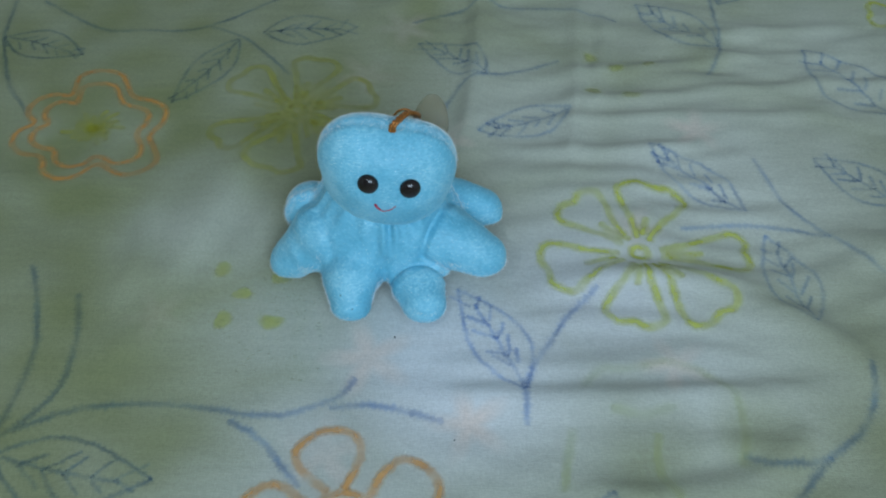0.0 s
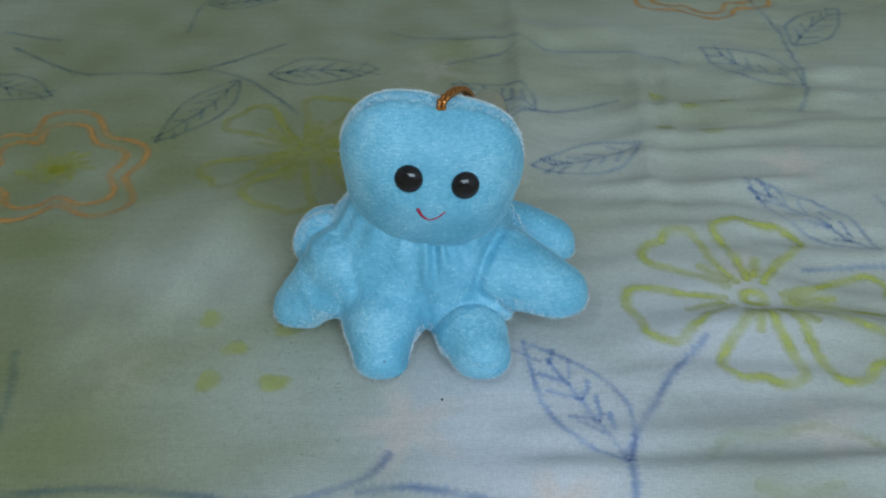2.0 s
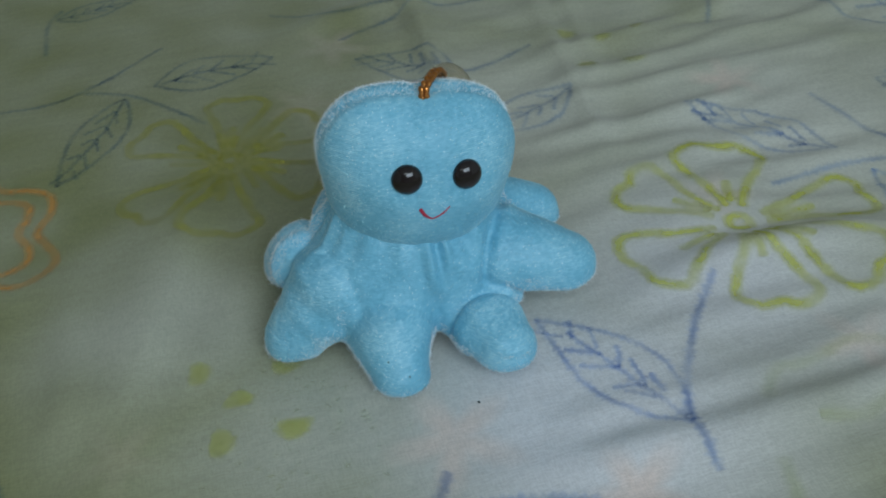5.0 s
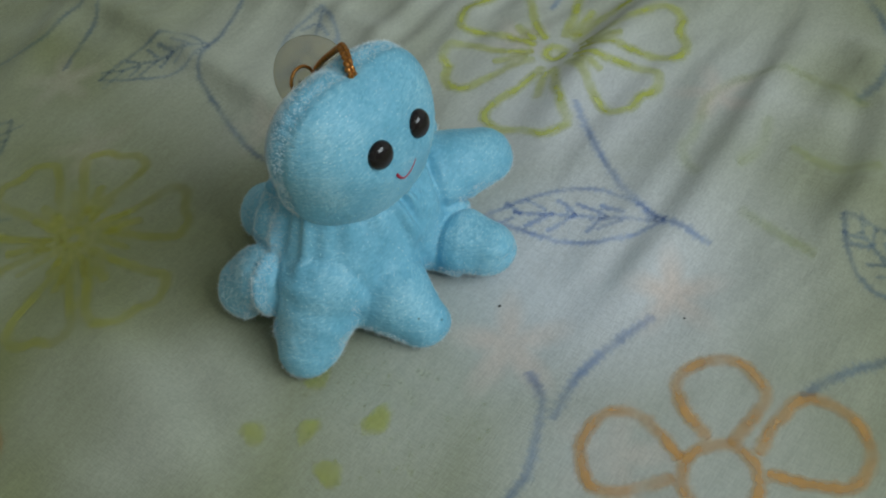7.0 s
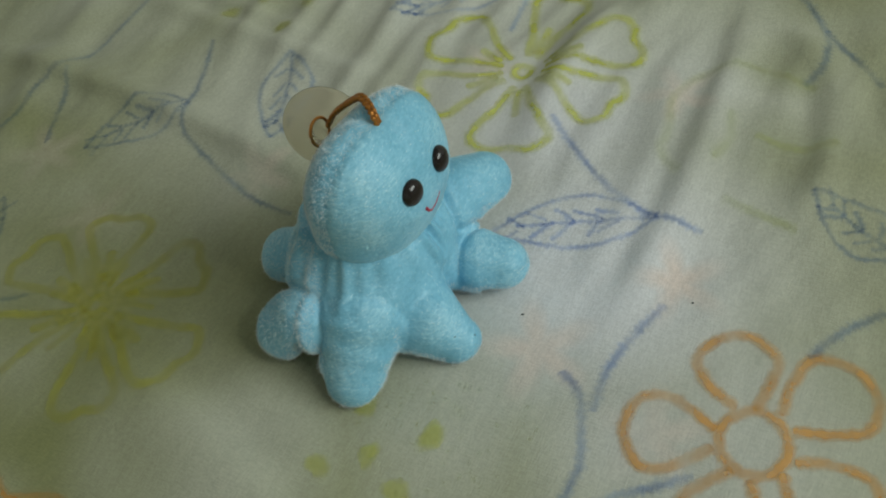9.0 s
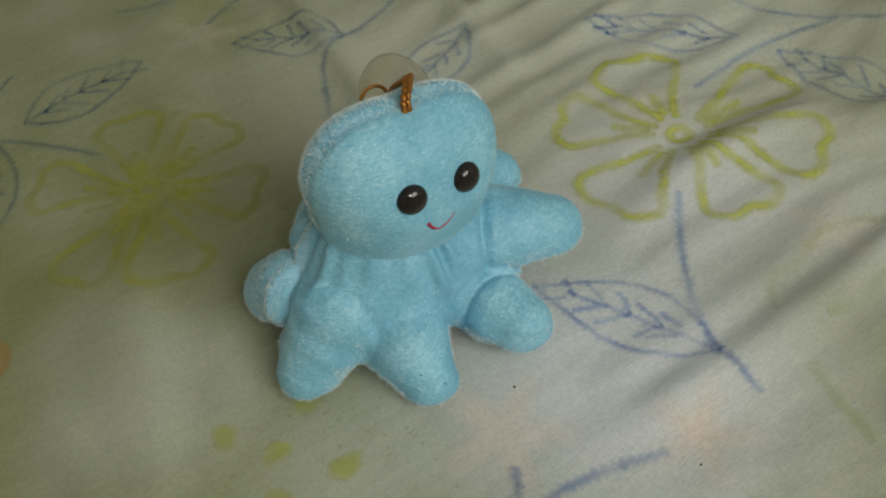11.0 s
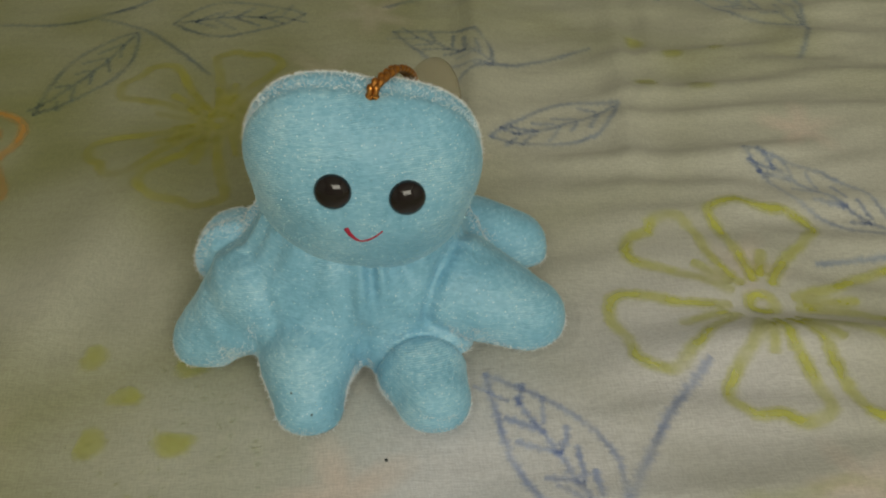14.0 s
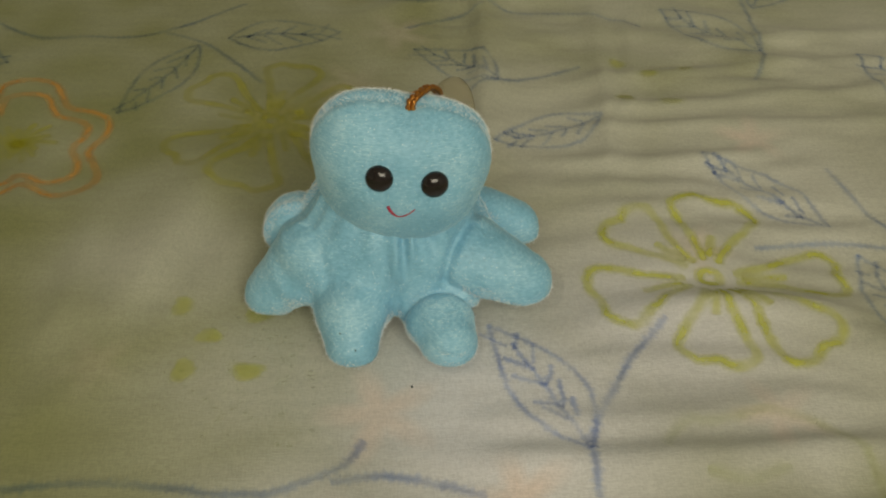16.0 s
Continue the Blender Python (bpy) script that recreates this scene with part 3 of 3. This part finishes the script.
def surface(field, lo, hi, step):
    """Mesh of the place where a field is zero (one vertex a crossed cell, one quad a crossed edge)."""
    axes = [np.arange(a, b + step, step) for a, b in zip(lo, hi)]
    g = np.stack(np.meshgrid(*axes, indexing="ij"), -1)
    f = field(g[..., 0], g[..., 1], g[..., 2])
    shape = np.array(f.shape) - 1
    total, count = np.zeros((*shape, 3)), np.zeros(shape)
    corners = [(i, j, k) for i in (0, 1) for j in (0, 1) for k in (0, 1)]

    def at(arr, c):
        return arr[c[0]:c[0] + shape[0], c[1]:c[1] + shape[1], c[2]:c[2] + shape[2]]

    for a in corners:
        for axis in range(3):
            if a[axis] == 0:
                b = tuple(a[i] + (i == axis) for i in range(3))
                fa, fb = at(f, a), at(f, b)
                cross = (fa < 0) != (fb < 0)
                s = np.where(cross, fa / np.where(cross, fa - fb, 1), 0)
                for i in range(3):
                    total[..., i] += np.where(cross, a[i] + (s if i == axis else 0), 0)
                count += cross
    cells = count > 0
    index = -np.ones(shape, int)
    index[cells] = np.arange(cells.sum())
    base = np.argwhere(cells)
    verts = np.array(lo) + step * (base + total[cells] / count[cells][:, None])
    quads = []
    for axis in range(3):
        u, v = (axis + 1) % 3, (axis + 2) % 3
        a = [slice(None)] * 3
        b = [slice(None)] * 3
        a[axis], b[axis] = slice(0, -1), slice(1, None)
        inside, outside = f[tuple(a)] < 0, f[tuple(b)] < 0
        for flip, where in ((False, inside & ~outside), (True, ~inside & outside)):
            p = np.argwhere(where)
            p = p[(p[:, u] > 0) & (p[:, v] > 0) & (p[:, u] < shape[u]) & (p[:, v] < shape[v])]
            du, dv = np.eye(3, dtype=int)[u], np.eye(3, dtype=int)[v]
            ring = [index[tuple((p - x).T)] for x in (du + dv, dv, 0 * du, du)]
            quads.append(np.stack(ring[::-1] if flip else ring, -1))
    return verts, np.vstack(quads)


HEAD_AT = np.array((-0.0051, 0.0029, 0.0500))
HEAD_TURN = np.array((Matrix.Rotation(radians(-2.2), 3, "Z") @ Matrix.Rotation(radians(8.6), 3, "X") @ Matrix.Rotation(radians(7.1), 3, "Y")))


def head_uvw(x, y, z):
    """Head's own axes: u to its side, v up, w out of the face."""
    dx, dy, dz = x - HEAD_AT[0], y - HEAD_AT[1], z - HEAD_AT[2]
    u, d, v = (HEAD_TURN[0][k] * dx + HEAD_TURN[1][k] * dy + HEAD_TURN[2][k] * dz for k in range(3))
    return u, v, -d


def head_place(u, v, w):
    return HEAD_AT + HEAD_TURN @ np.array((u, -w, v))


def head_rim(u, v):
    """1 on the seam's outline: broad at the brow, narrower at the chin."""
    low = np.maximum(0.0203 - v, 0)
    half = 0.0300 - 0.152 * low * np.clip(low / 0.014, 0, 1)
    tall = np.where(v > 0, 0.03435, 0.0221)
    e = np.where(v > 0, 3.15, 1.97)
    return ((np.abs(u + 0.052 * v) / half) ** e + (np.abs(v) / tall) ** e) ** (1 / e)


def ease(s):
    s = np.clip(s, 0, 1)
    return s * s * (3 - 2 * s)


def head_field(x, y, z):
    u, v, w = head_uvw(x, y, z)
    r = head_rim(u, v)
    thick = np.where(w > 0, 0.0219 - 0.0037 * ease((0.012 - v) / 0.032), 0.0168) * (1 + 0.025 * np.sin(70 * u + 60 * v))
    f = (r ** 2.1 + (np.abs(w) / thick) ** 2.0) ** 0.5 - 1
    # the seam is drawn in a little, with puckers
    ang = np.arctan2(v - 0.007, u)
    pucker = np.exp(-(w / 0.0020) ** 2) * (0.026 + 0.006 * np.sin(47 * ang + 2 * np.sin(5 * ang)))
    crown = 0.05 * np.exp(-((u + 0.001) / 0.0030) ** 2 - ((v - 0.0345) / 0.006) ** 2)
    dents = 0.006 * np.sin(240 * u + 90 * v) * np.sin(170 * v - 60 * u + 1)
    eyes = sum(0.04 * np.exp(-((u - e) / 0.006) ** 2 - ((v - 0.0180) / 0.006) ** 2) for e in (-0.0080, 0.0089)) * (w > 0)
    return (f + pucker + crown + dents + eyes) * 0.015


SEAM_Y = 0.0100
LEGS = [  # root, tip, radius at the root and at the tip, depth of the crease where it meets the rest (mm)
    ((-33.4, -0.2, 19.4), (-48.0, -3.3, 4.7), 14.5, 9.8, 0.6),
    ((-20.8, -17.7, 9.8), (-20.9, -26.8, 3.0), 12.6, 9.0, 0.3),
    ((9.1, -22.8, 8.2), (11.0, -29.8, 7.4), 11.7, 9.8, 1.8),
    ((19.3, -2.9, 20.5), (36.7, -11.9, 17.5), 15.6, 10.6, 2.0),
    ((-39.2, 15.6, 20.1), (-40.5, 25.3, 10.0), 11.7, 12.4, 1.6),
    ((18.1, 21.4, 22.8), (37.8, 20.3, 14.2), 10.0, 10.0, 1.6),
    ((-13.7, 18.0, 21.1), (-14.6, 43.0, 10.6), 12.0, 10.4, 1.2),
    ((10, 20, 18), (18, 34, 11), 11.0, 9.0, 1.0),
]


def tentacle(x, y, z, a, b, ra, rb):
    """A stubby tapering limb, rounded above and flat below, where its two panels meet in a seam."""
    a, b = np.array(a) / 1000, np.array(b) / 1000
    d = b - a
    s = np.clip(((x - a[0]) * d[0] + (y - a[1]) * d[1] + (z - a[2]) * d[2]) / (d @ d), 0, 1)
    r = (ra + (rb - ra) * s) / 1000
    g = np.sqrt((x - a[0] - s * d[0]) ** 2 + (y - a[1] - s * d[1]) ** 2 + (z - a[2] - s * d[2]) ** 2) - r
    return -smin(-g, z - (a[2] + s * d[2]) + 0.3 * r + 0.014 * np.clip(1 - s / 0.35, 0, 1), 0.0016)


def body_base(x, y, z):
    """The stuffed bell with its limbs, and how strongly a limb's crease runs here."""
    bell = ((np.abs((x + 0.0068) / 0.0330) ** 2.35 + np.abs((y - 0.0088) / 0.0269) ** 2.35) ** (1 / 2.35) - 1 + 0.37 * ease((z - 0.0225) / 0.030)) * 0.024
    f = np.maximum(np.maximum(bell, z - 0.047), 0.006 - z)
    f = smin(f, tentacle(x, y, z, (2, -11.5, 11), (14.5, -11.5, 12), 8.5, 8.5), 0.004)
    crease = 0 * x
    for a, b, ra, rb, depth in LEGS:
        g = tentacle(x, y, z, a, b, ra, rb)
        crease = np.maximum(crease, depth / 1000 * np.exp(-((g - f) / 0.0016) ** 2))
        f = smin(f, g, 0.0045)
    return f, crease


def body_field(x, y, z):
    f, crease = body_base(x, y, z)
    f = f + crease * np.clip((z - 0.006) / 0.006, 0, 1)
    ang = np.arctan2(x + 0.004, -(y - 0.004))
    high = np.clip((z - 0.027) / 0.010, 0, 1) ** 1.5
    gather = np.sin(13 * ang + 2.2 * np.sin(2.3 * ang + 1)) + 0.6 * np.sin(23 * ang + 2 * np.sin(4 * ang))
    f = f + high * 0.0010 * gather * (0.6 + 0.4 * np.sin(3 * ang + 0.7))
    # one deep pleat under the chin, and the seam that runs from it to the crotch
    f = f + np.clip((z - 0.021) / 0.010, 0, 1) * (y < 0) * (0.0010 * np.exp(-((x + 0.0092 - 0.12 * (z - 0.03)) / 0.0013) ** 2) - 0.0013 * np.exp(-((x + 0.0062) / 0.0017) ** 2) + 0.0009 * np.exp(-((x + 0.0034 + 0.15 * (z - 0.03)) / 0.0012) ** 2))
    f = f + 0.0010 * (y < 0) * np.exp(-((x + 0.0058) / 0.0018) ** 2) * np.clip((0.026 - z) / 0.01, 0, 1)
    # small wrinkles across the limbs
    f = f + 0.0005 * (y < -0.024) * np.exp(-((x - 0.012) / 0.006) ** 4) * np.exp(-((z - 0.0100 + 0.2 * (x - 0.012)) / 0.0008) ** 2)
    # slack of the cloth over the stuffing
    f = f + 0.0004 * np.sin(190 * x + 130 * z + 1) * np.sin(160 * y + 120 * z) + 0.00022 * np.sin(520 * z + 90 * x + 3 * np.sin(140 * x)) * np.sin(130 * x + 1)
    # the side seams stand out as a narrow flange
    flank = np.clip((z - 0.006) / 0.004, 0, 1) * np.clip((0.040 - z) / 0.008, 0, 1) * np.clip((np.abs(x + 0.003) - 0.018) / 0.004, 0, 1)
    f = f - 0.0015 * flank * np.exp(-((y - SEAM_Y - 0.25 * (z - 0.02)) / 0.0016) ** 2)
    return np.maximum(f, 0.0012 - z)


def normals_of(field, p, h=0.0004):
    n = np.stack([field(*(p + h * e).T) - field(*(p - h * e).T) for e in np.eye(3)], -1)
    return n / (np.linalg.norm(n, axis=1)[:, None] + 1e-12)


def fibres(name, roots, ways, length, width, mat, parent, label=""):
    """Short pile: one thin tapering blade a root."""
    n = len(roots)
    side = np.cross(ways, rng.normal(size=(n, 3)))
    side /= np.linalg.norm(side, axis=1)[:, None]
    ln = (length * (0.6 + 0.8 * rng.random(n)))[:, None]
    v = np.stack([roots - side * width / 2, roots + side * width / 2, roots + ways * ln], 1).reshape(-1, 3)
    return link_mesh(name, v.tolist(), np.arange(3 * n).reshape(-1, 3).tolist(), mat, parent, label, smooth=False)


def pile(verts, field, chance, lean, spread):
    """Roots and directions of fibres at random places of a surface."""
    p = np.repeat(verts, 2, axis=0)
    p = p[rng.random(len(p)) < chance / 2]
    p = p + rng.normal(0, 0.0004, p.shape)
    n = normals_of(field, p)
    f = field(*p.T)
    g = np.stack([field(*(p + 0.0004 * e).T) - field(*(p - 0.0004 * e).T) for e in np.eye(3)], -1) / 0.0008
    p = p - n * (f / np.linalg.norm(g, axis=1))[:, None]
    w = n + np.array(lean) + rng.normal(0, spread, n.shape)
    return p, w / np.linalg.norm(w, axis=1)[:, None]


toy = tagged(new("plush_toy"), "small light blue velvet octopus toy sitting on the printed sheet", "plush toy")
hv, hq = surface(head_field, (-0.044, -0.027, 0.024), (0.034, 0.027, 0.092), 0.0008)
head = link_mesh("head", hv.tolist(), hq.tolist(), VELVET, toy, "rounded velvet head with a seam round its rim")
bv, bq = surface(body_field, (-0.064, -0.046, 0.0), (0.054, 0.058, 0.050), 0.0009)
body = link_mesh("body", bv.tolist(), bq.tolist(), VELVET, toy, "stuffed velvet body with stubby tentacles")

tagged(fibres("velvet_nap", *pile(hv, head_field, 0.10, (0, 0, -0.5), 0.6), 0.0006, 0.00018, FIBRE, head), kind="stuff")
tagged(fibres("velvet_nap", *pile(bv, body_field, 0.12, (0, 0, -0.5), 0.6), 0.0006, 0.00018, FIBRE, body), kind="stuff")
hw = head_uvw(*hv.T)[2]
hvv = head_uvw(*hv.T)[1]
rim = hv[(hvv > -0.018) & (np.abs(hw) < 0.0014)]
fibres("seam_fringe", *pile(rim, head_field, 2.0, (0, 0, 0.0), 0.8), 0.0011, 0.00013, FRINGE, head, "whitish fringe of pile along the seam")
# near-white blades stand in for light glittering on the blue pile behind the seam
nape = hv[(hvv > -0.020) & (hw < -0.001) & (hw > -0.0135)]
tagged(fibres("glitter_nap", *pile(nape, head_field, 2.0, (0, 0, 0.1), 0.9), 0.0008, 0.00015, FRINGE, head, "frosted pale pile behind the seam"), kind="stuff")
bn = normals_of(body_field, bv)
# the same painted glitter on the body's back left side
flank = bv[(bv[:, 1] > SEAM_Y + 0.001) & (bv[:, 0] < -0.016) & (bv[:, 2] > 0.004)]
tagged(fibres("glitter_nap", *pile(flank, body_field, 0.8, (0, 0, 0.1), 0.9), 0.0008, 0.00015, FRINGE, body, "frosted pale pile behind the seam"), kind="stuff")
# fringe on tentacle rims and side seams; its white also paints their sparkle
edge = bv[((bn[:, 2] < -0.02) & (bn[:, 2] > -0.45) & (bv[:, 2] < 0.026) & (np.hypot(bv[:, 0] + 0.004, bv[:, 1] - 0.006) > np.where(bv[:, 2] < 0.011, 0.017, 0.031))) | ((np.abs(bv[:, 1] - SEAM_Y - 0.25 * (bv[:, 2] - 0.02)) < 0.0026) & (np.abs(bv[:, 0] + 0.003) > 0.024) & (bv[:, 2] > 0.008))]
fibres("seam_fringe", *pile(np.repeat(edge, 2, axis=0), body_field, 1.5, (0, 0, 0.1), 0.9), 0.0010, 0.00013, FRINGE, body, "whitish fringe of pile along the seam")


def face_depth(u, v):
    """How far out the face lies at u, v."""
    w = np.linspace(0.0, 0.027, 271)
    f = head_field(*np.array([head_place(u, v, k) for k in w]).T)
    return w[np.argmax(f > 0)]


def bead_eye(u, v):
    w = face_depth(u, v)
    bm = bmesh.new()
    bmesh.ops.create_uvsphere(bm, u_segments=40, v_segments=24, radius=0.0043)
    for p in bm.verts:
        p.co.z *= 0.66
    ob = part("eye", bm, EYE_BLACK, head, "glossy black plastic bead eye")
    n = normals_of(head_field, np.array([head_place(u * 0.7, v - 0.003, face_depth(u * 0.7, v - 0.003))]))[0]
    ob.matrix_basis = Matrix.Translation(Vector(head_place(u, v, w + 0.0002))) @ Vector(n).to_track_quat("Z", "Y").to_matrix().to_4x4()
    return ob


bead_eye(-0.0080, 0.0180)
bead_eye(0.0089, 0.0179)


def tube(points, radius, sides=10, closed=False):
    """A round cord along places; returns a bmesh."""
    p = np.array(points, float)
    bm = bmesh.new()
    rings = []
    t = np.gradient(p, axis=0)
    t /= np.linalg.norm(t, axis=1)[:, None]
    up = np.array((0.31, 0.2, 0.93))
    for k in range(len(p)):
        a = np.cross(t[k], up)
        a /= np.linalg.norm(a)
        b = np.cross(t[k], a)
        r = radius[k] if hasattr(radius, "__len__") else radius
        rings.append([bm.verts.new(p[k] + r * (math.cos(s) * a + math.sin(s) * b)) for s in np.linspace(0, 2 * math.pi, sides, endpoint=False)])
    for r0, r1 in zip(rings, rings[1:]):
        for i in range(sides):
            bm.faces.new((r0[i], r0[(i + 1) % sides], r1[(i + 1) % sides], r1[i]))
    bm.faces.new(rings[0][::-1]), bm.faces.new(rings[-1])
    return bm


mouth_line = []
for s in np.linspace(-1, 1, 15):
    u, v = 0.0042 * s - 0.0004 * (1 - abs(s)), 0.0054 + 0.0040 * (0.2 * abs(s) + 0.8 * s * s)
    mouth_line.append(head_place(u, v, face_depth(u, v) + 0.00005 - 0.0003 * float(ease((s + 0.9) / 0.8))))
part("mouth", tube(mouth_line, np.linspace(0.00052, 0.00030, len(mouth_line)), 8), THREAD, head, "smile stitched in red thread")

# twisted gold cord: from the crown back over the head to the suction cup, with a small end loop
CUP_AT, CUP_WAY = np.array((0.0128, 0.0325, 0.0535)), Vector((-0.85, -0.37, 0.38)).normalized()
top = head_place(-0.0009, 0.0338, 0.0008)
cord = smoothed([top + (0, -0.0012, -0.0020), top + (0.0003, -0.0002, 0.0006), top + (0.0030, 0.0030, 0.0016), top + (0.0062, 0.0078, 0.0006), top + (0.0092, 0.0140, -0.0050), (0.0078, 0.0205, 0.0690), (0.0070, 0.0240, 0.0632)], 0.0003)
for off in (-0.0007, 0.0007):
    s = np.arange(len(cord)) * 0.9
    twist = np.stack([off + 0.00018 * np.cos(s), 0.00012 * np.sin(s), 0.00018 * np.sin(s)], -1)
    part("hanging_cord", tube(cord + twist, 0.00078 + 0.0001 * np.sin(s * 1.0), 8), GOLD, toy, "twisted gold hanging cord")
ring = [cord[-1] + np.array((-0.0046 + 0.0046 * math.cos(a), 0.0004 + 0.0010 * math.sin(a), 0.0046 * math.sin(a) + 0.0012)) for a in np.linspace(0, 2 * math.pi, 30)]
part("cord_ring", tube(ring, 0.00055, 8), GOLD, toy, "small gold ring of cord")


def suction_cup():
    """A thin clear cup turned round its own axis, with a short knob."""
    bm = bmesh.new()
    outer = [(0.0022, 0.0075), (0.0030, 0.0068), (0.0024, 0.0052), (0.0022, 0.0040), (0.0052, 0.0032), (0.0100, 0.0018), (0.0128, 0.0006), (0.0143, -0.0006), (0.0145, -0.0010), (0.0141, -0.0012)]
    inner = [(0.0126, -0.0002), (0.0100, 0.0008), (0.0052, 0.0020), (0.0001, 0.0024)]
    prof = [(0.0001, 0.0076)] + outer + inner
    rings = [[bm.verts.new((r * math.cos(a), r * math.sin(a), h)) for a in np.linspace(0, 2 * math.pi, 48, endpoint=False)] for r, h in prof]
    for r0, r1 in zip(rings, rings[1:]):
        for i in range(48):
            bm.faces.new((r0[i], r1[i], r1[(i + 1) % 48], r0[(i + 1) % 48]))
    ob = part("suction_cup", bm, CUP, toy, "clear vinyl suction cup hanging behind the head")
    ob.matrix_basis = Matrix.Translation(Vector(CUP_AT)) @ CUP_WAY.to_track_quat("Z", "Y").to_matrix().to_4x4()
    return ob


suction_cup()


# ---- crumbs of dark lint on the sheet ----
def lint(x, y, r):
    bm = bmesh.new()
    bmesh.ops.create_icosphere(bm, subdivisions=2, radius=r)
    for v in bm.verts:
        v.co *= 1 + 0.35 * noise.noise(v.co * 2500)
        v.co.z *= 0.6
    me = bpy.data.meshes.new("lint_speck")
    bm.to_mesh(me), bm.free(), me.materials.append(LINT)
    ob = tagged(new("lint_speck", me), "tiny dark speck of lint lying on the bed sheet", "lint", "specks of lint")
    ob.location = (x, y, float(sheet_height(x, y)) + r * 0.45)


lint(-0.0013, -0.0430, 0.00045)
lint(0.0230, -0.0950, 0.00035)


def speck_on_toy(x, y):
    """A dark speck caught in the pile of a tentacle."""
    z = np.linspace(0.03, 0.002, 281)
    top_z = z[np.argmax(body_field(x + 0 * z, y + 0 * z, z) < 0)]
    bm = bmesh.new()
    bmesh.ops.create_icosphere(bm, subdivisions=2, radius=0.00027)
    for v in bm.verts:
        v.co *= 1 + 0.35 * noise.noise(v.co * 2500)
    ob = part("dark_speck", bm, LINT, body, "dark speck caught in the velvet")
    ob.location = (x, y, top_z + 0.0001)


speck_on_toy(-0.0245, -0.0300)
speck_on_toy(-0.0195, -0.0345)
